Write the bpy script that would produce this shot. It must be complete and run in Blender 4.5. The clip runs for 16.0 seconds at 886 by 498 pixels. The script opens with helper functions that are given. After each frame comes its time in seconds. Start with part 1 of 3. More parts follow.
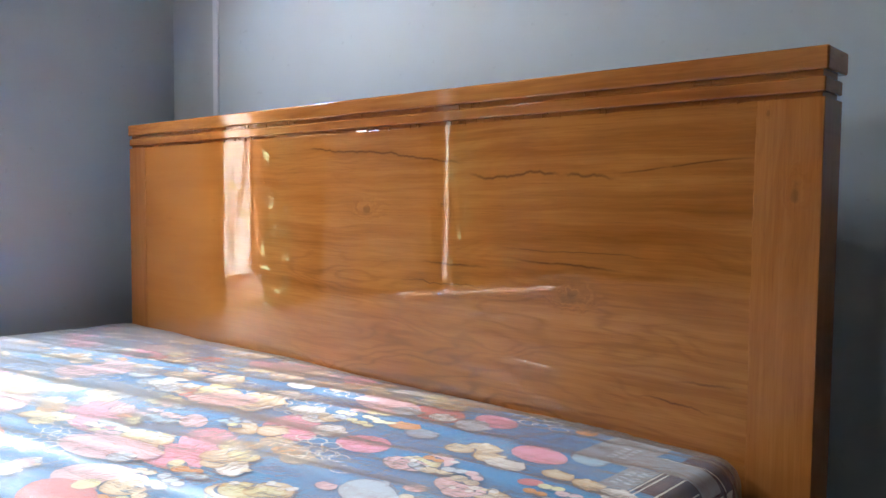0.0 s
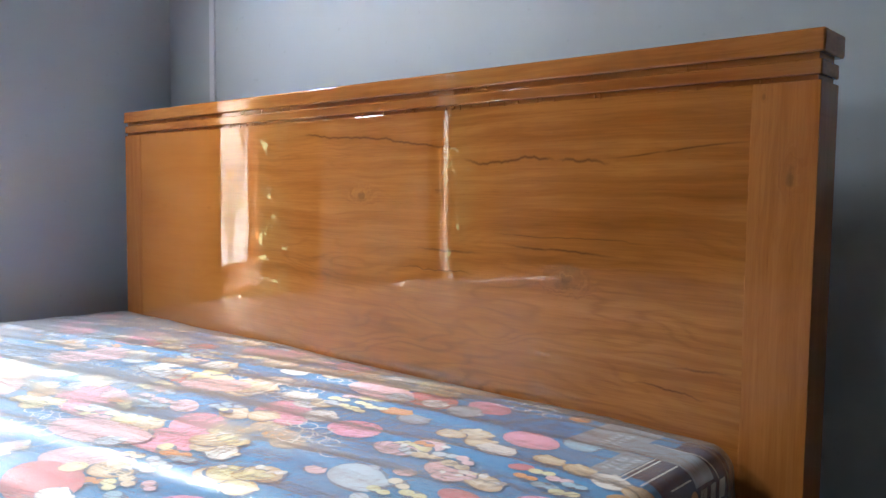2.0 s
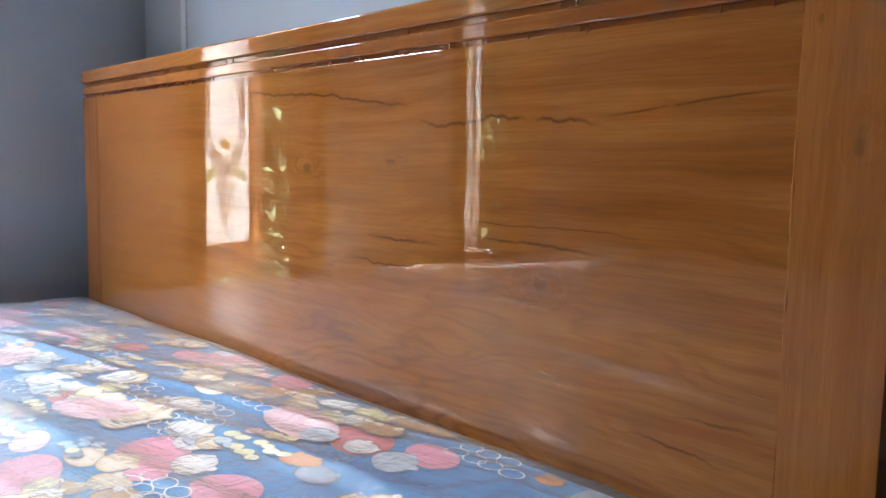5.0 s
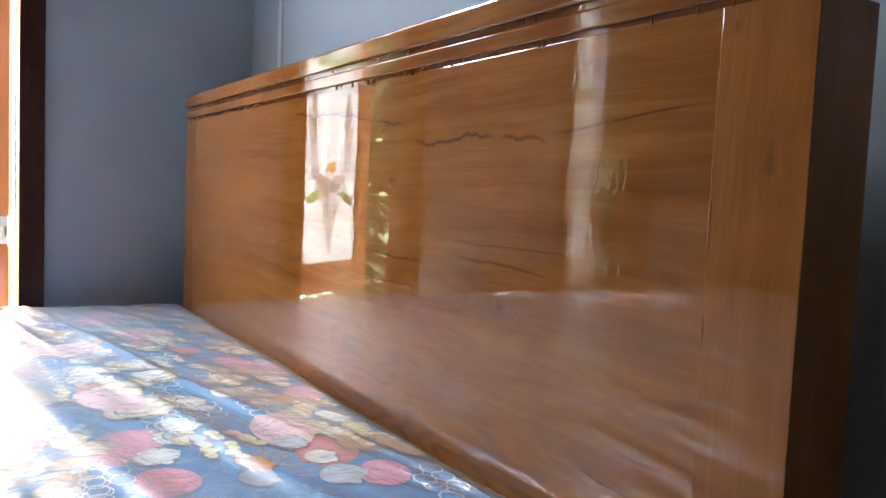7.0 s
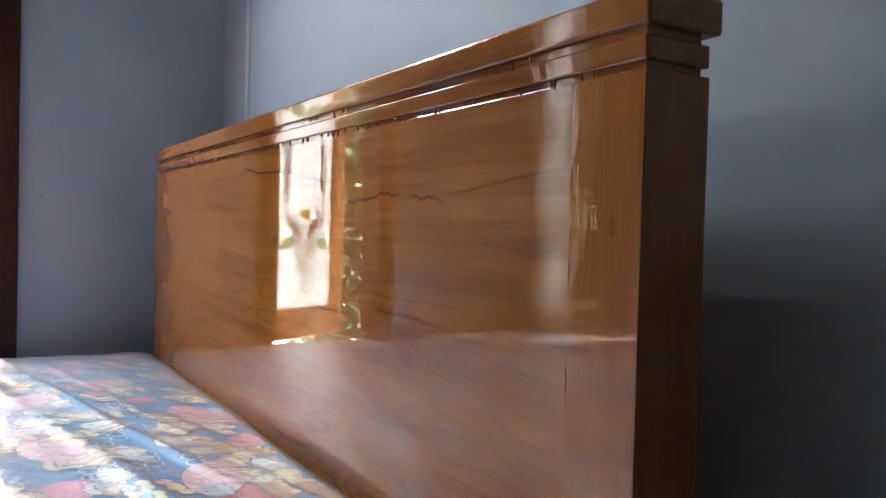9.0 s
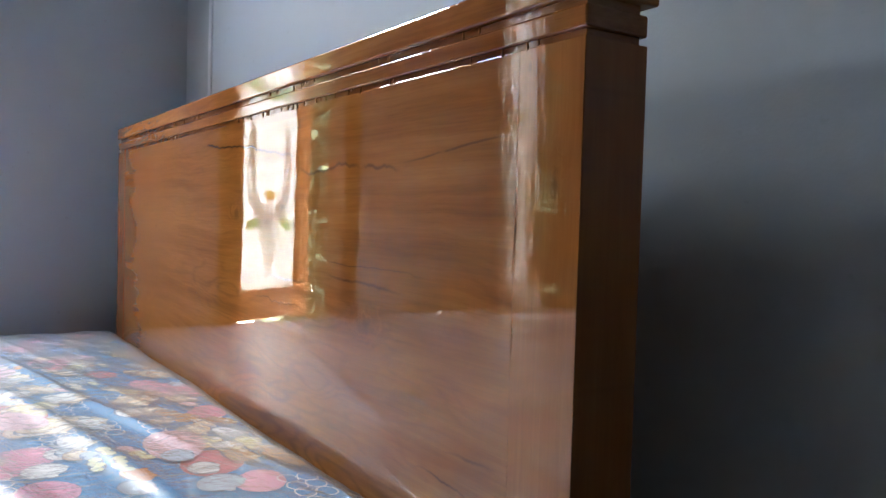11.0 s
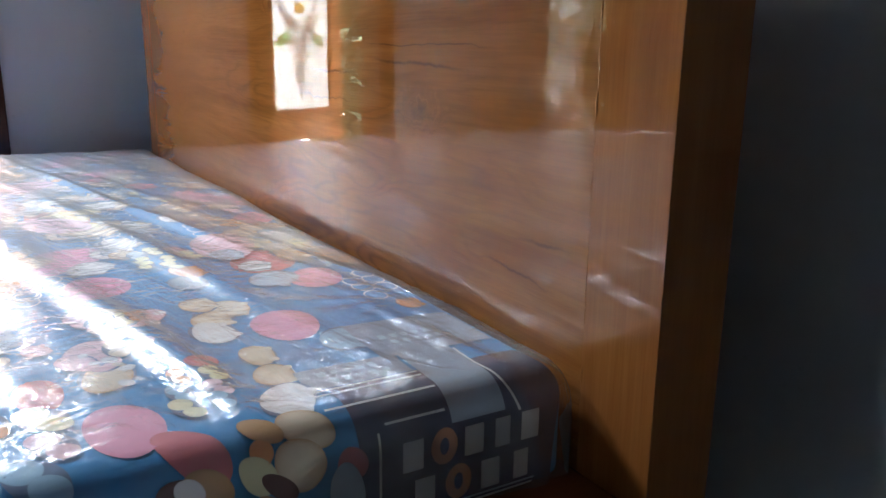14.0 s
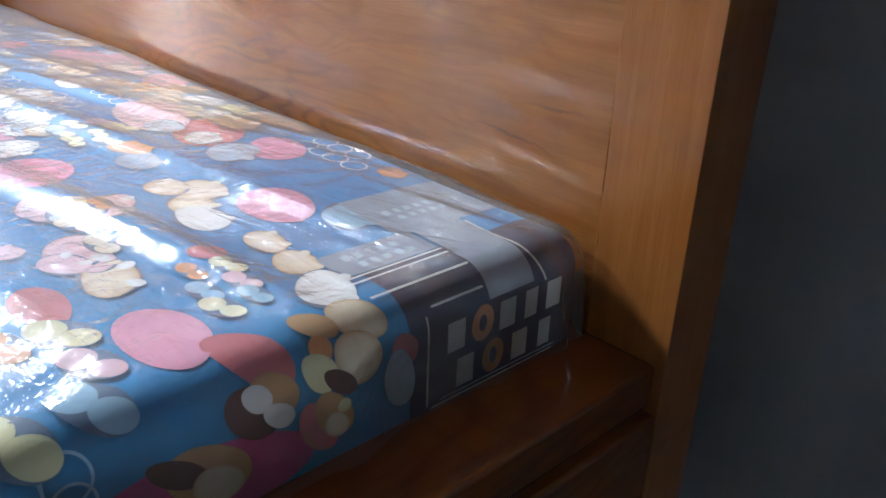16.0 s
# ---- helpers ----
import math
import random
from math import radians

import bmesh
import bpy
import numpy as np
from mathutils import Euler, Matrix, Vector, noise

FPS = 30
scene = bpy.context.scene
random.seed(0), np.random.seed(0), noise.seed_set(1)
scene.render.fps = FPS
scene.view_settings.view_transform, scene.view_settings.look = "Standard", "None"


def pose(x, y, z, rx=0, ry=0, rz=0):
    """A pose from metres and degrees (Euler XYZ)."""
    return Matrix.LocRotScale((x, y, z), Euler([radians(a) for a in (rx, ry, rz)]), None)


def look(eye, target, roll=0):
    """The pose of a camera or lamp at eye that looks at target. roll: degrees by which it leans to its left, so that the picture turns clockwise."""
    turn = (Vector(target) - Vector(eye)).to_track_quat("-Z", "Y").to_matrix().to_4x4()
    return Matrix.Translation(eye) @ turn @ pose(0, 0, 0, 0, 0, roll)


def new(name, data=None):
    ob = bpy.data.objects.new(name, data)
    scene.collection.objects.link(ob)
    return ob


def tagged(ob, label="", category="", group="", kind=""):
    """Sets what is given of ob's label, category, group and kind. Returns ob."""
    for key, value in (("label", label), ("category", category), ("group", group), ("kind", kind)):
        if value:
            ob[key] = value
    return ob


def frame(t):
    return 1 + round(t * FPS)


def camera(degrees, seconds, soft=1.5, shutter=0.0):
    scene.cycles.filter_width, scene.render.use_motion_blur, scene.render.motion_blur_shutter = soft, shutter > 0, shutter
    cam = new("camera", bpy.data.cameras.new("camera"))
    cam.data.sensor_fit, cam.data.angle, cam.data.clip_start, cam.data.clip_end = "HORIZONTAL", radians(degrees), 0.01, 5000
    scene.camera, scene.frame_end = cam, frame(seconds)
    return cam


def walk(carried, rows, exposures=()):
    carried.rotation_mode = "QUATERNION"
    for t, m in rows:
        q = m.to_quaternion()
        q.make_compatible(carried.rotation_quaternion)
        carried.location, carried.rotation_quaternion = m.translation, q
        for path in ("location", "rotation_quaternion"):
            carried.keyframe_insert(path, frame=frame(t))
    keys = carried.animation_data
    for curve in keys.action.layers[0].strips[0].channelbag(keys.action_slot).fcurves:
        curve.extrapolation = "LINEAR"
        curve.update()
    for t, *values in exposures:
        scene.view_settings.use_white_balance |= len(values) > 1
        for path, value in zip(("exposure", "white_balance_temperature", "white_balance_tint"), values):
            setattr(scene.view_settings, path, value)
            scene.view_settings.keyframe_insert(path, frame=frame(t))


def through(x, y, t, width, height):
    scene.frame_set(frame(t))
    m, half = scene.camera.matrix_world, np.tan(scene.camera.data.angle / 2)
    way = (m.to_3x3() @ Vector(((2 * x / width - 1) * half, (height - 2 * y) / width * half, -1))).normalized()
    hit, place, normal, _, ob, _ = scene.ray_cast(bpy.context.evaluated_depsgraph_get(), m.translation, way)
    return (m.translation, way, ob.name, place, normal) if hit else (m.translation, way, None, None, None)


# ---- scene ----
cam = camera(58.4, 16.0)
EXPOSURE = 6.2
PATH = [
    (0, (1.993, -1.004, 0.845), (0.664, 0.486, 0.723), 0.5),
    (0.5, (1.995, -0.998, 0.842), (0.654, 0.48, 0.72), 0.6),
    (1, (1.994, -0.996, 0.836), (0.655, 0.485, 0.717), 0.7),
    (1.5, (1.994, -0.994, 0.83), (0.659, 0.49, 0.702), 0.8),
    (2, (1.997, -0.991, 0.833), (0.667, 0.496, 0.694), 0.7),
    (2.5, (2.002, -0.989, 0.836), (0.673, 0.498, 0.69), 0.2),
    (3, (2.003, -0.979, 0.833), (0.669, 0.503, 0.682), 0.1),
    (3.5, (1.984, -0.908, 0.829), (0.622, 0.545, 0.655), 0.3),
    (3.7, (1.974, -0.866, 0.839), (0.589, 0.564, 0.651), -0.3),
    (5.8, (1.876, -0.557, 0.831), (0.361, 0.732, 0.621), 3.1),
    (6, (1.909, -0.532, 0.831), (0.344, 0.697, 0.635), 2.8),
    (6.5, (1.981, -0.516, 0.828), (0.317, 0.582, 0.666), 3.2),
    (7, (2.029, -0.49, 0.825), (0.332, 0.558, 0.682), 2.5),
    (7.5, (2.057, -0.46, 0.821), (0.333, 0.545, 0.684), 1.3),
    (8, (2.084, -0.443, 0.817), (0.355, 0.556, 0.711), 2.0),
    (8.5, (2.106, -0.432, 0.837), (0.376, 0.57, 0.772), 1.4),
    (9, (2.121, -0.425, 0.849), (0.412, 0.613, 0.801), 1.5),
    (9.2, (2.134, -0.439, 0.848), (0.435, 0.615, 0.826), 2.2),
    (11.3, (2.152, -0.417, 0.822), (0.49, 0.691, 0.719), 1.2),
    (11.5, (2.144, -0.401, 0.818), (0.467, 0.681, 0.68), 0.4),
    (12, (2.132, -0.411, 0.807), (0.459, 0.671, 0.633), 1.3),
    (12.5, (2.115, -0.406, 0.794), (0.437, 0.653, 0.545), 0.8),
    (13, (2.106, -0.409, 0.786), (0.438, 0.649, 0.468), 0.8),
    (13.5, (2.086, -0.405, 0.766), (0.417, 0.625, 0.377), 0.8),
    (14, (2.076, -0.414, 0.763), (0.422, 0.601, 0.28), 0.7),
    (14.5, (2.06, -0.445, 0.764), (0.46, 0.607, 0.188), 0.5),
    (15, (2.048, -0.478, 0.777), (0.519, 0.639, 0.133), -0.1),
    (15.5, (2.01, -0.491, 0.767), (0.594, 0.717, 0.035), 1.0),
    (16, (1.964, -0.501, 0.766), (0.647, 0.754, -0.063), 2.1),
]
walk(cam, [(t, look(eye, target, roll)) for t, eye, target, roll in PATH], [(t, EXPOSURE + e, k, 10) for t, e, k in ((0.0, 0.6, 6900), (3.5, 0.55, 6850), (6.0, 0.35, 6400), (9.0, 0.15, 6600), (12.5, 0.25, 6550), (14.5, 0.15, 6250), (15.2, 0.3, 6250), (16.0, 0.7, 6250))])

# ---- light ----
world = bpy.data.worlds.new("sky")
scene.world = world
world.use_nodes = True
sky = world.node_tree.nodes.new("ShaderNodeTexSky")
sky.sky_type = "NISHITA"
sky.sun_disc = False
SUN_FROM = Vector((-0.30, 0.45, 0.84)).normalized()
sky.sun_elevation = math.asin(SUN_FROM.z)
sky.sun_rotation = math.atan2(SUN_FROM.x, SUN_FROM.y)
back = world.node_tree.nodes["Background"]
back.inputs["Strength"].default_value = 0.15
world.node_tree.links.new(sky.outputs["Color"], back.inputs["Color"])
sun = new("sun", bpy.data.lights.new("sun", "SUN"))
sun.data.energy, sun.data.angle, sun.data.color = 4.0, radians(0.5), (1.0, 0.95, 0.86)
sun.matrix_world = look(SUN_FROM * 20, (0, 0, 0))

# the sky's light in the upper half of the two window openings
for y, power in ((-0.529, 0.150), (-1.53, 0.165)):
    lamp = new("window_daylight", bpy.data.lights.new("window_daylight", "AREA"))
    lamp.data.shape, lamp.data.size, lamp.data.size_y = "RECTANGLE", 0.30, 0.28
    lamp.data.spread = radians(112)
    lamp.data.energy, lamp.data.color = power, (0.86, 0.93, 1.0)
    lamp.matrix_world = look((-0.190, y, 1.90), (0.35, y, 1.15))


# ---- materials ----
class Graph:
    """A short way to write node materials."""

    def __init__(self, name):
        self.mat = bpy.data.materials.new(name)
        self.mat.use_nodes = True
        self.tree = self.mat.node_tree
        self.tree.nodes.clear()
        self.out = self.tree.nodes.new("ShaderNodeOutputMaterial")
        self.obj = self.node("ShaderNodeTexCoord").outputs["Object"]

    def node(self, kind, **props):
        n = self.tree.nodes.new(kind)
        for k, v in props.items():
            setattr(n, k, v)
        return n

    def put(self, socket, value):
        if isinstance(value, bpy.types.NodeSocket):
            self.tree.links.new(value, socket)
        elif value is not None:
            if isinstance(value, tuple) and len(value) == 3 and socket.type == "RGBA":
                value = (*value, 1.0)
            socket.default_value = value

    def math(self, op, a, b=0.0, c=0.0, clamp=False):
        n = self.node("ShaderNodeMath", operation=op, use_clamp=clamp)
        for s, v in zip(n.inputs, (a, b, c)):
            self.put(s, v)
        return n.outputs[0]

    def add(self, a, b): return self.math("ADD", a, b)
    def sub(self, a, b): return self.math("SUBTRACT", a, b)
    def mul(self, a, b): return self.math("MULTIPLY", a, b)

    def xyz(self, v):
        n = self.node("ShaderNodeSeparateXYZ")
        self.put(n.inputs[0], v)
        return n.outputs

    def vec(self, x=0.0, y=0.0, z=0.0):
        n = self.node("ShaderNodeCombineXYZ")
        for s, v in zip(n.inputs, (x, y, z)):
            self.put(s, v)
        return n.outputs[0]

    def noise(self, v, scale=1.0, detail=4.0, rough=0.5, distort=0.0):
        n = self.node("ShaderNodeTexNoise")
        self.put(n.inputs["Vector"], v)
        for k, w in (("Scale", scale), ("Detail", detail), ("Roughness", rough), ("Distortion", distort)):
            n.inputs[k].default_value = w
        return n.outputs["Fac"]

    def step(self, v, lo, hi):
        n = self.node("ShaderNodeMapRange", interpolation_type="SMOOTHSTEP")
        for s, w in zip(n.inputs, (v, lo, hi, 0.0, 1.0)):
            self.put(s, w)
        return n.outputs[0]

    def ramp(self, v, *stops):
        n = self.node("ShaderNodeValToRGB")
        self.put(n.inputs[0], v)
        e = n.color_ramp.elements
        while len(e) < len(stops):
            e.new(0.5)
        for el, (p, c) in zip(e, stops):
            el.position, el.color = p, (*c, 1)
        return n.outputs[0]

    def mix(self, f, a, b, mode="MIX"):
        n = self.node("ShaderNodeMix", data_type="RGBA", blend_type=mode)
        for k, w in ((0, f), (6, a), (7, b)):
            self.put(n.inputs[k], w)
        return n.outputs[2]

    def bump(self, height, distance, strength=1.0, normal=None):
        n = self.node("ShaderNodeBump")
        n.inputs["Strength"].default_value = strength
        n.inputs["Distance"].default_value = distance
        self.put(n.inputs["Height"], height)
        self.put(n.inputs["Normal"], normal)
        return n.outputs[0]

    def surface(self, color, rough=0.5, metal=0.0, normal=None, coat=0.0, coat_rough=0.03, coat_normal=None, spec=0.5):
        n = self.node("ShaderNodeBsdfPrincipled")
        for k, w in (("Base Color", color), ("Roughness", rough), ("Metallic", metal), ("Normal", normal), ("Coat Weight", coat),
                     ("Coat Roughness", coat_rough), ("Coat Normal", coat_normal), ("Specular IOR Level", spec)):
            self.put(n.inputs[k], w)
        self.tree.links.new(n.outputs[0], self.out.inputs[0])
        return self.mat


def paint(name, color, rough=0.55, grain=1.0):
    """Emulsion paint on plaster: faint blotches, roller grain, small pits."""
    g = Graph(name)
    big = g.noise(g.obj, 1.6, 3)
    small = g.noise(g.obj, 240, 3)
    pits = g.step(g.noise(g.obj, 46, 2), 0.70, 0.76)
    dark = tuple(c * 0.86 for c in color)
    c = g.mix(big, dark, color)
    c = g.mix(g.mul(pits, 0.25), c, tuple(c * 0.6 for c in color))
    h = g.add(g.mul(g.noise(g.obj, 9, 3), 4.0), small)
    return g.surface(c, rough, normal=g.bump(h, 0.0006 * grain))


def streak_seed(g, u, v):
    return g.noise(g.vec(g.mul(u, 7.0), g.mul(v, 60.0)), 1.0, 3)


def lacquered_wood(name, along="x", light=(0.44, 0.172, 0.040), mid=(0.28, 0.086, 0.014), dark=(0.09, 0.028, 0.007), knots=(), veins=(), ripple=1.0, drips=0.0, rough_end=None, figure=1.0,
                   coat=1.0):
    """Teak under a thick clear lacquer. along: the axis of the grain; knots: (along, across, radius); veins: dark shakes."""
    g = Graph(name)
    x, y, z = g.xyz(g.obj)
    if along == "x":
        u, v, w = x, z, y
    elif along == "z":
        u, v, w = z, x, y
    else:
        u, v, w = y, z, x
    warp = g.noise(g.vec(g.mul(u, 1.7), g.mul(v, 4.5), g.mul(w, 3.0)), 1.0, 3, 0.55)
    swell = g.noise(g.vec(g.mul(u, 6.0), g.mul(v, 16.0), w), 1.0, 2)
    flow = g.add(g.mul(warp, 1.15), g.mul(swell, 0.22))
    core = None
    for ku, kv, kr in knots:
        du, dv = g.mul(g.sub(u, ku), 0.5), g.sub(v, kv)
        d = g.math("SQRT", g.add(g.mul(du, du), g.mul(dv, dv)))
        d = g.add(d, g.mul(g.sub(g.noise(g.obj, 70, 3), 0.5), kr * 2.2))
        near = g.sub(1.0, g.step(d, 0.0, kr * 2.4))
        flow = g.add(flow, g.mul(near, 0.7))
        spot = g.sub(1.0, g.step(d, kr * 0.25, kr * 1.1))
        core = spot if core is None else g.math("MAXIMUM", core, spot)
    bands = g.noise(g.vec(g.mul(u, 0.9), g.add(g.mul(v, 17.0), flow), g.mul(w, 5.0)), 1.0, 6, 0.62)
    fibre = g.noise(g.vec(g.mul(u, 9.0), g.mul(v, 420.0), g.mul(w, 200.0)), 1.0, 3, 0.6)
    pores = g.step(g.noise(g.vec(g.mul(u, 34.0), g.mul(v, 700.0), w), 1.0, 2), 0.62, 0.72)
    patch = g.noise(g.vec(g.mul(u, 2.2), g.mul(v, 7.0), w), 1.0, 3)
    c = g.ramp(bands, (0.24, dark), (0.36, mid), (0.52, light), (0.66, mid), (0.80, light))
    # growth rings: contour lines of a slow, stretched field
    field = g.noise(g.vec(g.mul(u, 1.0), g.add(g.mul(v, 5.5), g.mul(flow, 0.55)), g.mul(w, 2.0)), 1.0, 3, 0.55)
    rings = g.math("SINE", g.mul(g.add(field, g.mul(streak_seed(g, u, v), 0.05)), 165.0))
    rings = g.math("POWER", g.add(g.mul(rings, 0.5), 0.5), 3.0)
    strong = g.step(g.noise(g.vec(g.mul(u, 1.3), g.mul(v, 6.0), w), 1.0, 3), 0.40, 0.66)
    if rough_end:
        rings = g.mul(rings, g.add(0.15, g.mul(g.step(x, 0.15, 0.9), 0.85)))
        rings = g.mul(rings, g.sub(1.0, g.mul(g.step(z, 0.66, 0.80), 0.70)))
    c = g.mix(g.mul(rings, g.add(0.10 * figure, g.mul(strong, 0.46 * figure))), c, dark)
    streak = g.noise(g.vec(g.mul(u, 2.6), g.add(g.mul(v, 78.0), g.mul(flow, 3.0)), g.mul(w, 30.0)), 1.0, 4, 0.6)
    c = g.mix(g.mul(g.sub(1.0, g.step(streak, 0.30, 0.50)), 0.26), c, dark)
    c = g.mix(0.34, c, g.mix(g.step(patch, 0.36, 0.64), mid, light))
    c = g.mix(g.mul(g.sub(fibre, 0.32), 0.55), c, dark)
    c = g.mix(g.mul(pores, 0.22), c, dark)
    for v0, slope, amp, freq, u0, u1, wide in veins:
        path = g.add(g.add(v0, g.mul(g.sub(u, u0), slope)), g.mul(g.sub(g.noise(g.vec(g.mul(u, freq), v0 * 31.0), 1.0, 6, 0.62), 0.5), amp))
        off = g.math("ABSOLUTE", g.sub(v, path))
        here = g.mul(g.step(u, u0, u0 + 0.08), g.sub(1.0, g.step(u, u1 - 0.08, u1)))
        broken = g.step(g.noise(g.vec(g.mul(u, 17.0), v0 * 17.0), 1.0, 3), 0.30, 0.46)
        line = g.mul(g.mul(g.sub(1.0, g.step(off, 0.0, wide)), here), broken)
        halo = g.mul(g.mul(g.sub(1.0, g.step(off, 0.0, wide * 7)), here), 0.35)
        c = g.mix(halo, c, mid)
        c = g.mix(g.mul(line, 0.75), c, (0.085, 0.028, 0.009))
    if core is not None:
        c = g.mix(g.mul(core, 0.4), c, (0.05, 0.02, 0.008))
    if rough_end:
        c = g.mix(g.mul(g.sub(1.0, g.step(x, 0.30, 0.75)), 0.80), c, g.mix(patch, mid, light))
    lumps = g.noise(g.vec(g.mul(x, 55.0), g.mul(y, 55.0), g.mul(z, 38.0)), 1.0, 2)
    waves = g.noise(g.vec(g.mul(x, 9.0), g.mul(y, 9.0), g.mul(z, 5.0)), 1.0, 1)
    sink = g.noise(g.vec(g.mul(u, 20.0), g.mul(v, 330.0), w), 1.0, 2)
    grit = g.noise(g.vec(g.mul(x, 150.0), g.mul(y, 150.0), g.mul(z, 110.0)), 1.0, 2)
    h = g.add(g.add(g.add(g.mul(lumps, 0.9), g.mul(grit, 0.22)), g.mul(waves, 3.0)), g.mul(sink, 0.03))
    if rough_end:
        h = g.mul(h, g.step(x, 0.25, 1.1))
        h = g.add(h, g.mul(g.mul(g.add(lumps, g.mul(grit, 0.9)), 4.0), g.step(x, *rough_end)))
        drips = 1.0
    if drips:
        runs = g.noise(g.vec(g.mul(x, 130.0), g.mul(y, 130.0), g.mul(z, 16.0)), 1.0, 2)
        runs = g.mul(runs, g.step(x, *rough_end)) if rough_end else runs
        h = g.add(h, g.mul(runs, drips))
    n = g.bump(h, 0.00006 * ripple)
    return g.surface(c, 0.42, normal=None if rough_end else g.bump(fibre, 0.00003), coat=coat, coat_rough=0.006, coat_normal=n, spec=0.0)


def plain(name, color, rough=0.5, metal=0.0, fleck=0.15, scale=60, bump=0.0003):
    g = Graph(name)
    n1, n2 = g.noise(g.obj, scale, 4), g.noise(g.obj, scale * 0.07, 3)
    c = g.mix(g.mul(g.add(n1, n2), fleck), color, tuple(c * 0.45 for c in color))
    return g.surface(c, rough, metal, normal=g.bump(n1, bump))


WALL = paint("blue_grey_wall_paint", (0.44, 0.490, 0.525), grain=0.4)
TRIM = paint("pale_strip_paint", (0.66, 0.69, 0.74), grain=0.3)
CEILING = paint("off_white_ceiling_paint", (0.60, 0.59, 0.57))
PANEL_KNOTS = ((0.905, 0.826, 0.010), (0.331, 0.649, 0.013), (1.352, 0.704, 0.012), (0.200, 0.796, 0.006), (0.395, 0.795, 0.006), (1.10, 0.838, 0.006))
# dark shakes: height, slope, wander, frequency, from, to, width
PANEL_VEINS = ((0.948, -0.085, 0.046, 6.0, 0.70, 1.16, 0.0030), (0.890, -0.040, 0.052, 9.0, 1.12, 1.46, 0.0036), (0.884, 0.080, 0.014, 5.0, 1.40, 1.64, 0.0020),
               (0.737, 0.0, 0.030, 6.0, 1.02, 1.22, 0.0028), (0.756, -0.045, 0.022, 6.0, 1.22, 1.46, 0.0028), (0.772, -0.02, 0.03, 3.4, 1.20, 1.50, 0.0012),
               (0.705, -0.02, 0.05, 7.0, 0.98, 1.20, 0.0020), (0.605, 0.0, 0.03, 7.0, 1.50, 1.63, 0.0026), (0.575, -0.05, 0.05, 6.0, 1.44, 1.60, 0.0020))
TEAK_PANEL = lacquered_wood("lacquered_teak_panel", "x", light=(0.42, 0.158, 0.034), mid=(0.26, 0.078, 0.012), knots=PANEL_KNOTS, veins=PANEL_VEINS, rough_end=(1.30, 1.60), ripple=0.55, figure=0.95)
TEAK_RAIL = lacquered_wood("lacquered_teak_rail", "x", mid=(0.26, 0.070, 0.013), dark=(0.09, 0.024, 0.006), drips=2.2, figure=0.6)
TEAK_POST = lacquered_wood("lacquered_teak_post", "z", light=(0.41, 0.152, 0.036), mid=(0.29, 0.090, 0.017), dark=(0.15, 0.042, 0.009), drips=1.6, figure=0.35, knots=((0.860, 1.669, 0.008), (0.955, 1.634, 0.003)),
                           ripple=1.1)
TEAK_EVEN = lacquered_wood("evenly_lacquered_teak_post", "z", light=(0.41, 0.152, 0.036), mid=(0.29, 0.090, 0.017), dark=(0.15, 0.042, 0.009), figure=0.2, ripple=0.02)
# teak darkened to carry the shade that falls on the rails below the mattress
TEAK_SHADED_SIDE = lacquered_wood("lacquered_teak_shaded_rail", "y", light=(0.24, 0.066, 0.013), mid=(0.15, 0.039, 0.008), dark=(0.07, 0.02, 0.006))
DARK_FRAME = lacquered_wood("dark_brown_window_frame", "z", light=(0.075, 0.03, 0.022), mid=(0.05, 0.020, 0.016), dark=(0.025, 0.010, 0.008), coat=0.3)
LEAF_WOOD = lacquered_wood("orange_varnished_casement", "z", light=(0.44, 0.19, 0.080), mid=(0.36, 0.14, 0.054), dark=(0.24, 0.085, 0.03), coat=0.4)
STEEL = plain("bright_steel", (0.62, 0.62, 0.60), 0.28, 1.0, 0.1)
FLOOR = plain("brown_floor_tile", (0.22, 0.20, 0.18), 0.35, 0.0, 0.12, 30)
GROUND = plain("pale_yard_paving", (0.48, 0.45, 0.40), 0.9, 0.0, 0.4, 8, 0.01)
BARK = plain("brown_bark", (0.12, 0.08, 0.05), 0.8)
FOLIAGE = plain("garden_foliage", (0.028, 0.046, 0.012), 0.9, 0.0, 0.4, 14, 0.001)


def frosted(name, color, through=0.65):
    """Frosted or printed glass that glows in the light from behind it."""
    g = Graph(name)
    c = g.mix(g.noise(g.obj, 30, 3), color, tuple(c * 0.93 for c in color))
    d, t, m = g.node("ShaderNodeBsdfDiffuse"), g.node("ShaderNodeBsdfTranslucent"), g.node("ShaderNodeMixShader")
    g.put(d.inputs[0], c), g.put(t.inputs[0], c)
    m.inputs[0].default_value = through
    g.tree.links.new(d.outputs[0], m.inputs[1]), g.tree.links.new(t.outputs[0], m.inputs[2])
    g.tree.links.new(m.outputs[0], g.out.inputs[0])
    return g.mat


FROSTED = frosted("white_frosted_glass", (0.42, 0.42, 0.40))
PETAL = frosted("grey_flower_print", (0.97, 0.97, 0.97), 0.93)
PRINT_GREEN = frosted("green_leaf_print", (0.45, 0.70, 0.38))
PRINT_YELLOW = frosted("yellow_flower_print", (0.9, 0.66, 0.2))


def fabric():
    g = Graph("blue_printed_mattress_cloth")
    c = g.mix(g.noise(g.obj, 7, 3), (0.02, 0.23, 0.50), (0.05, 0.32, 0.62))
    weave = g.noise(g.obj, 900, 2)
    return g.surface(c, 0.75, normal=g.bump(g.add(weave, g.mul(g.noise(g.obj, 60, 3), 3.0)), 0.0004), spec=0.2)


CLOTH = fabric()


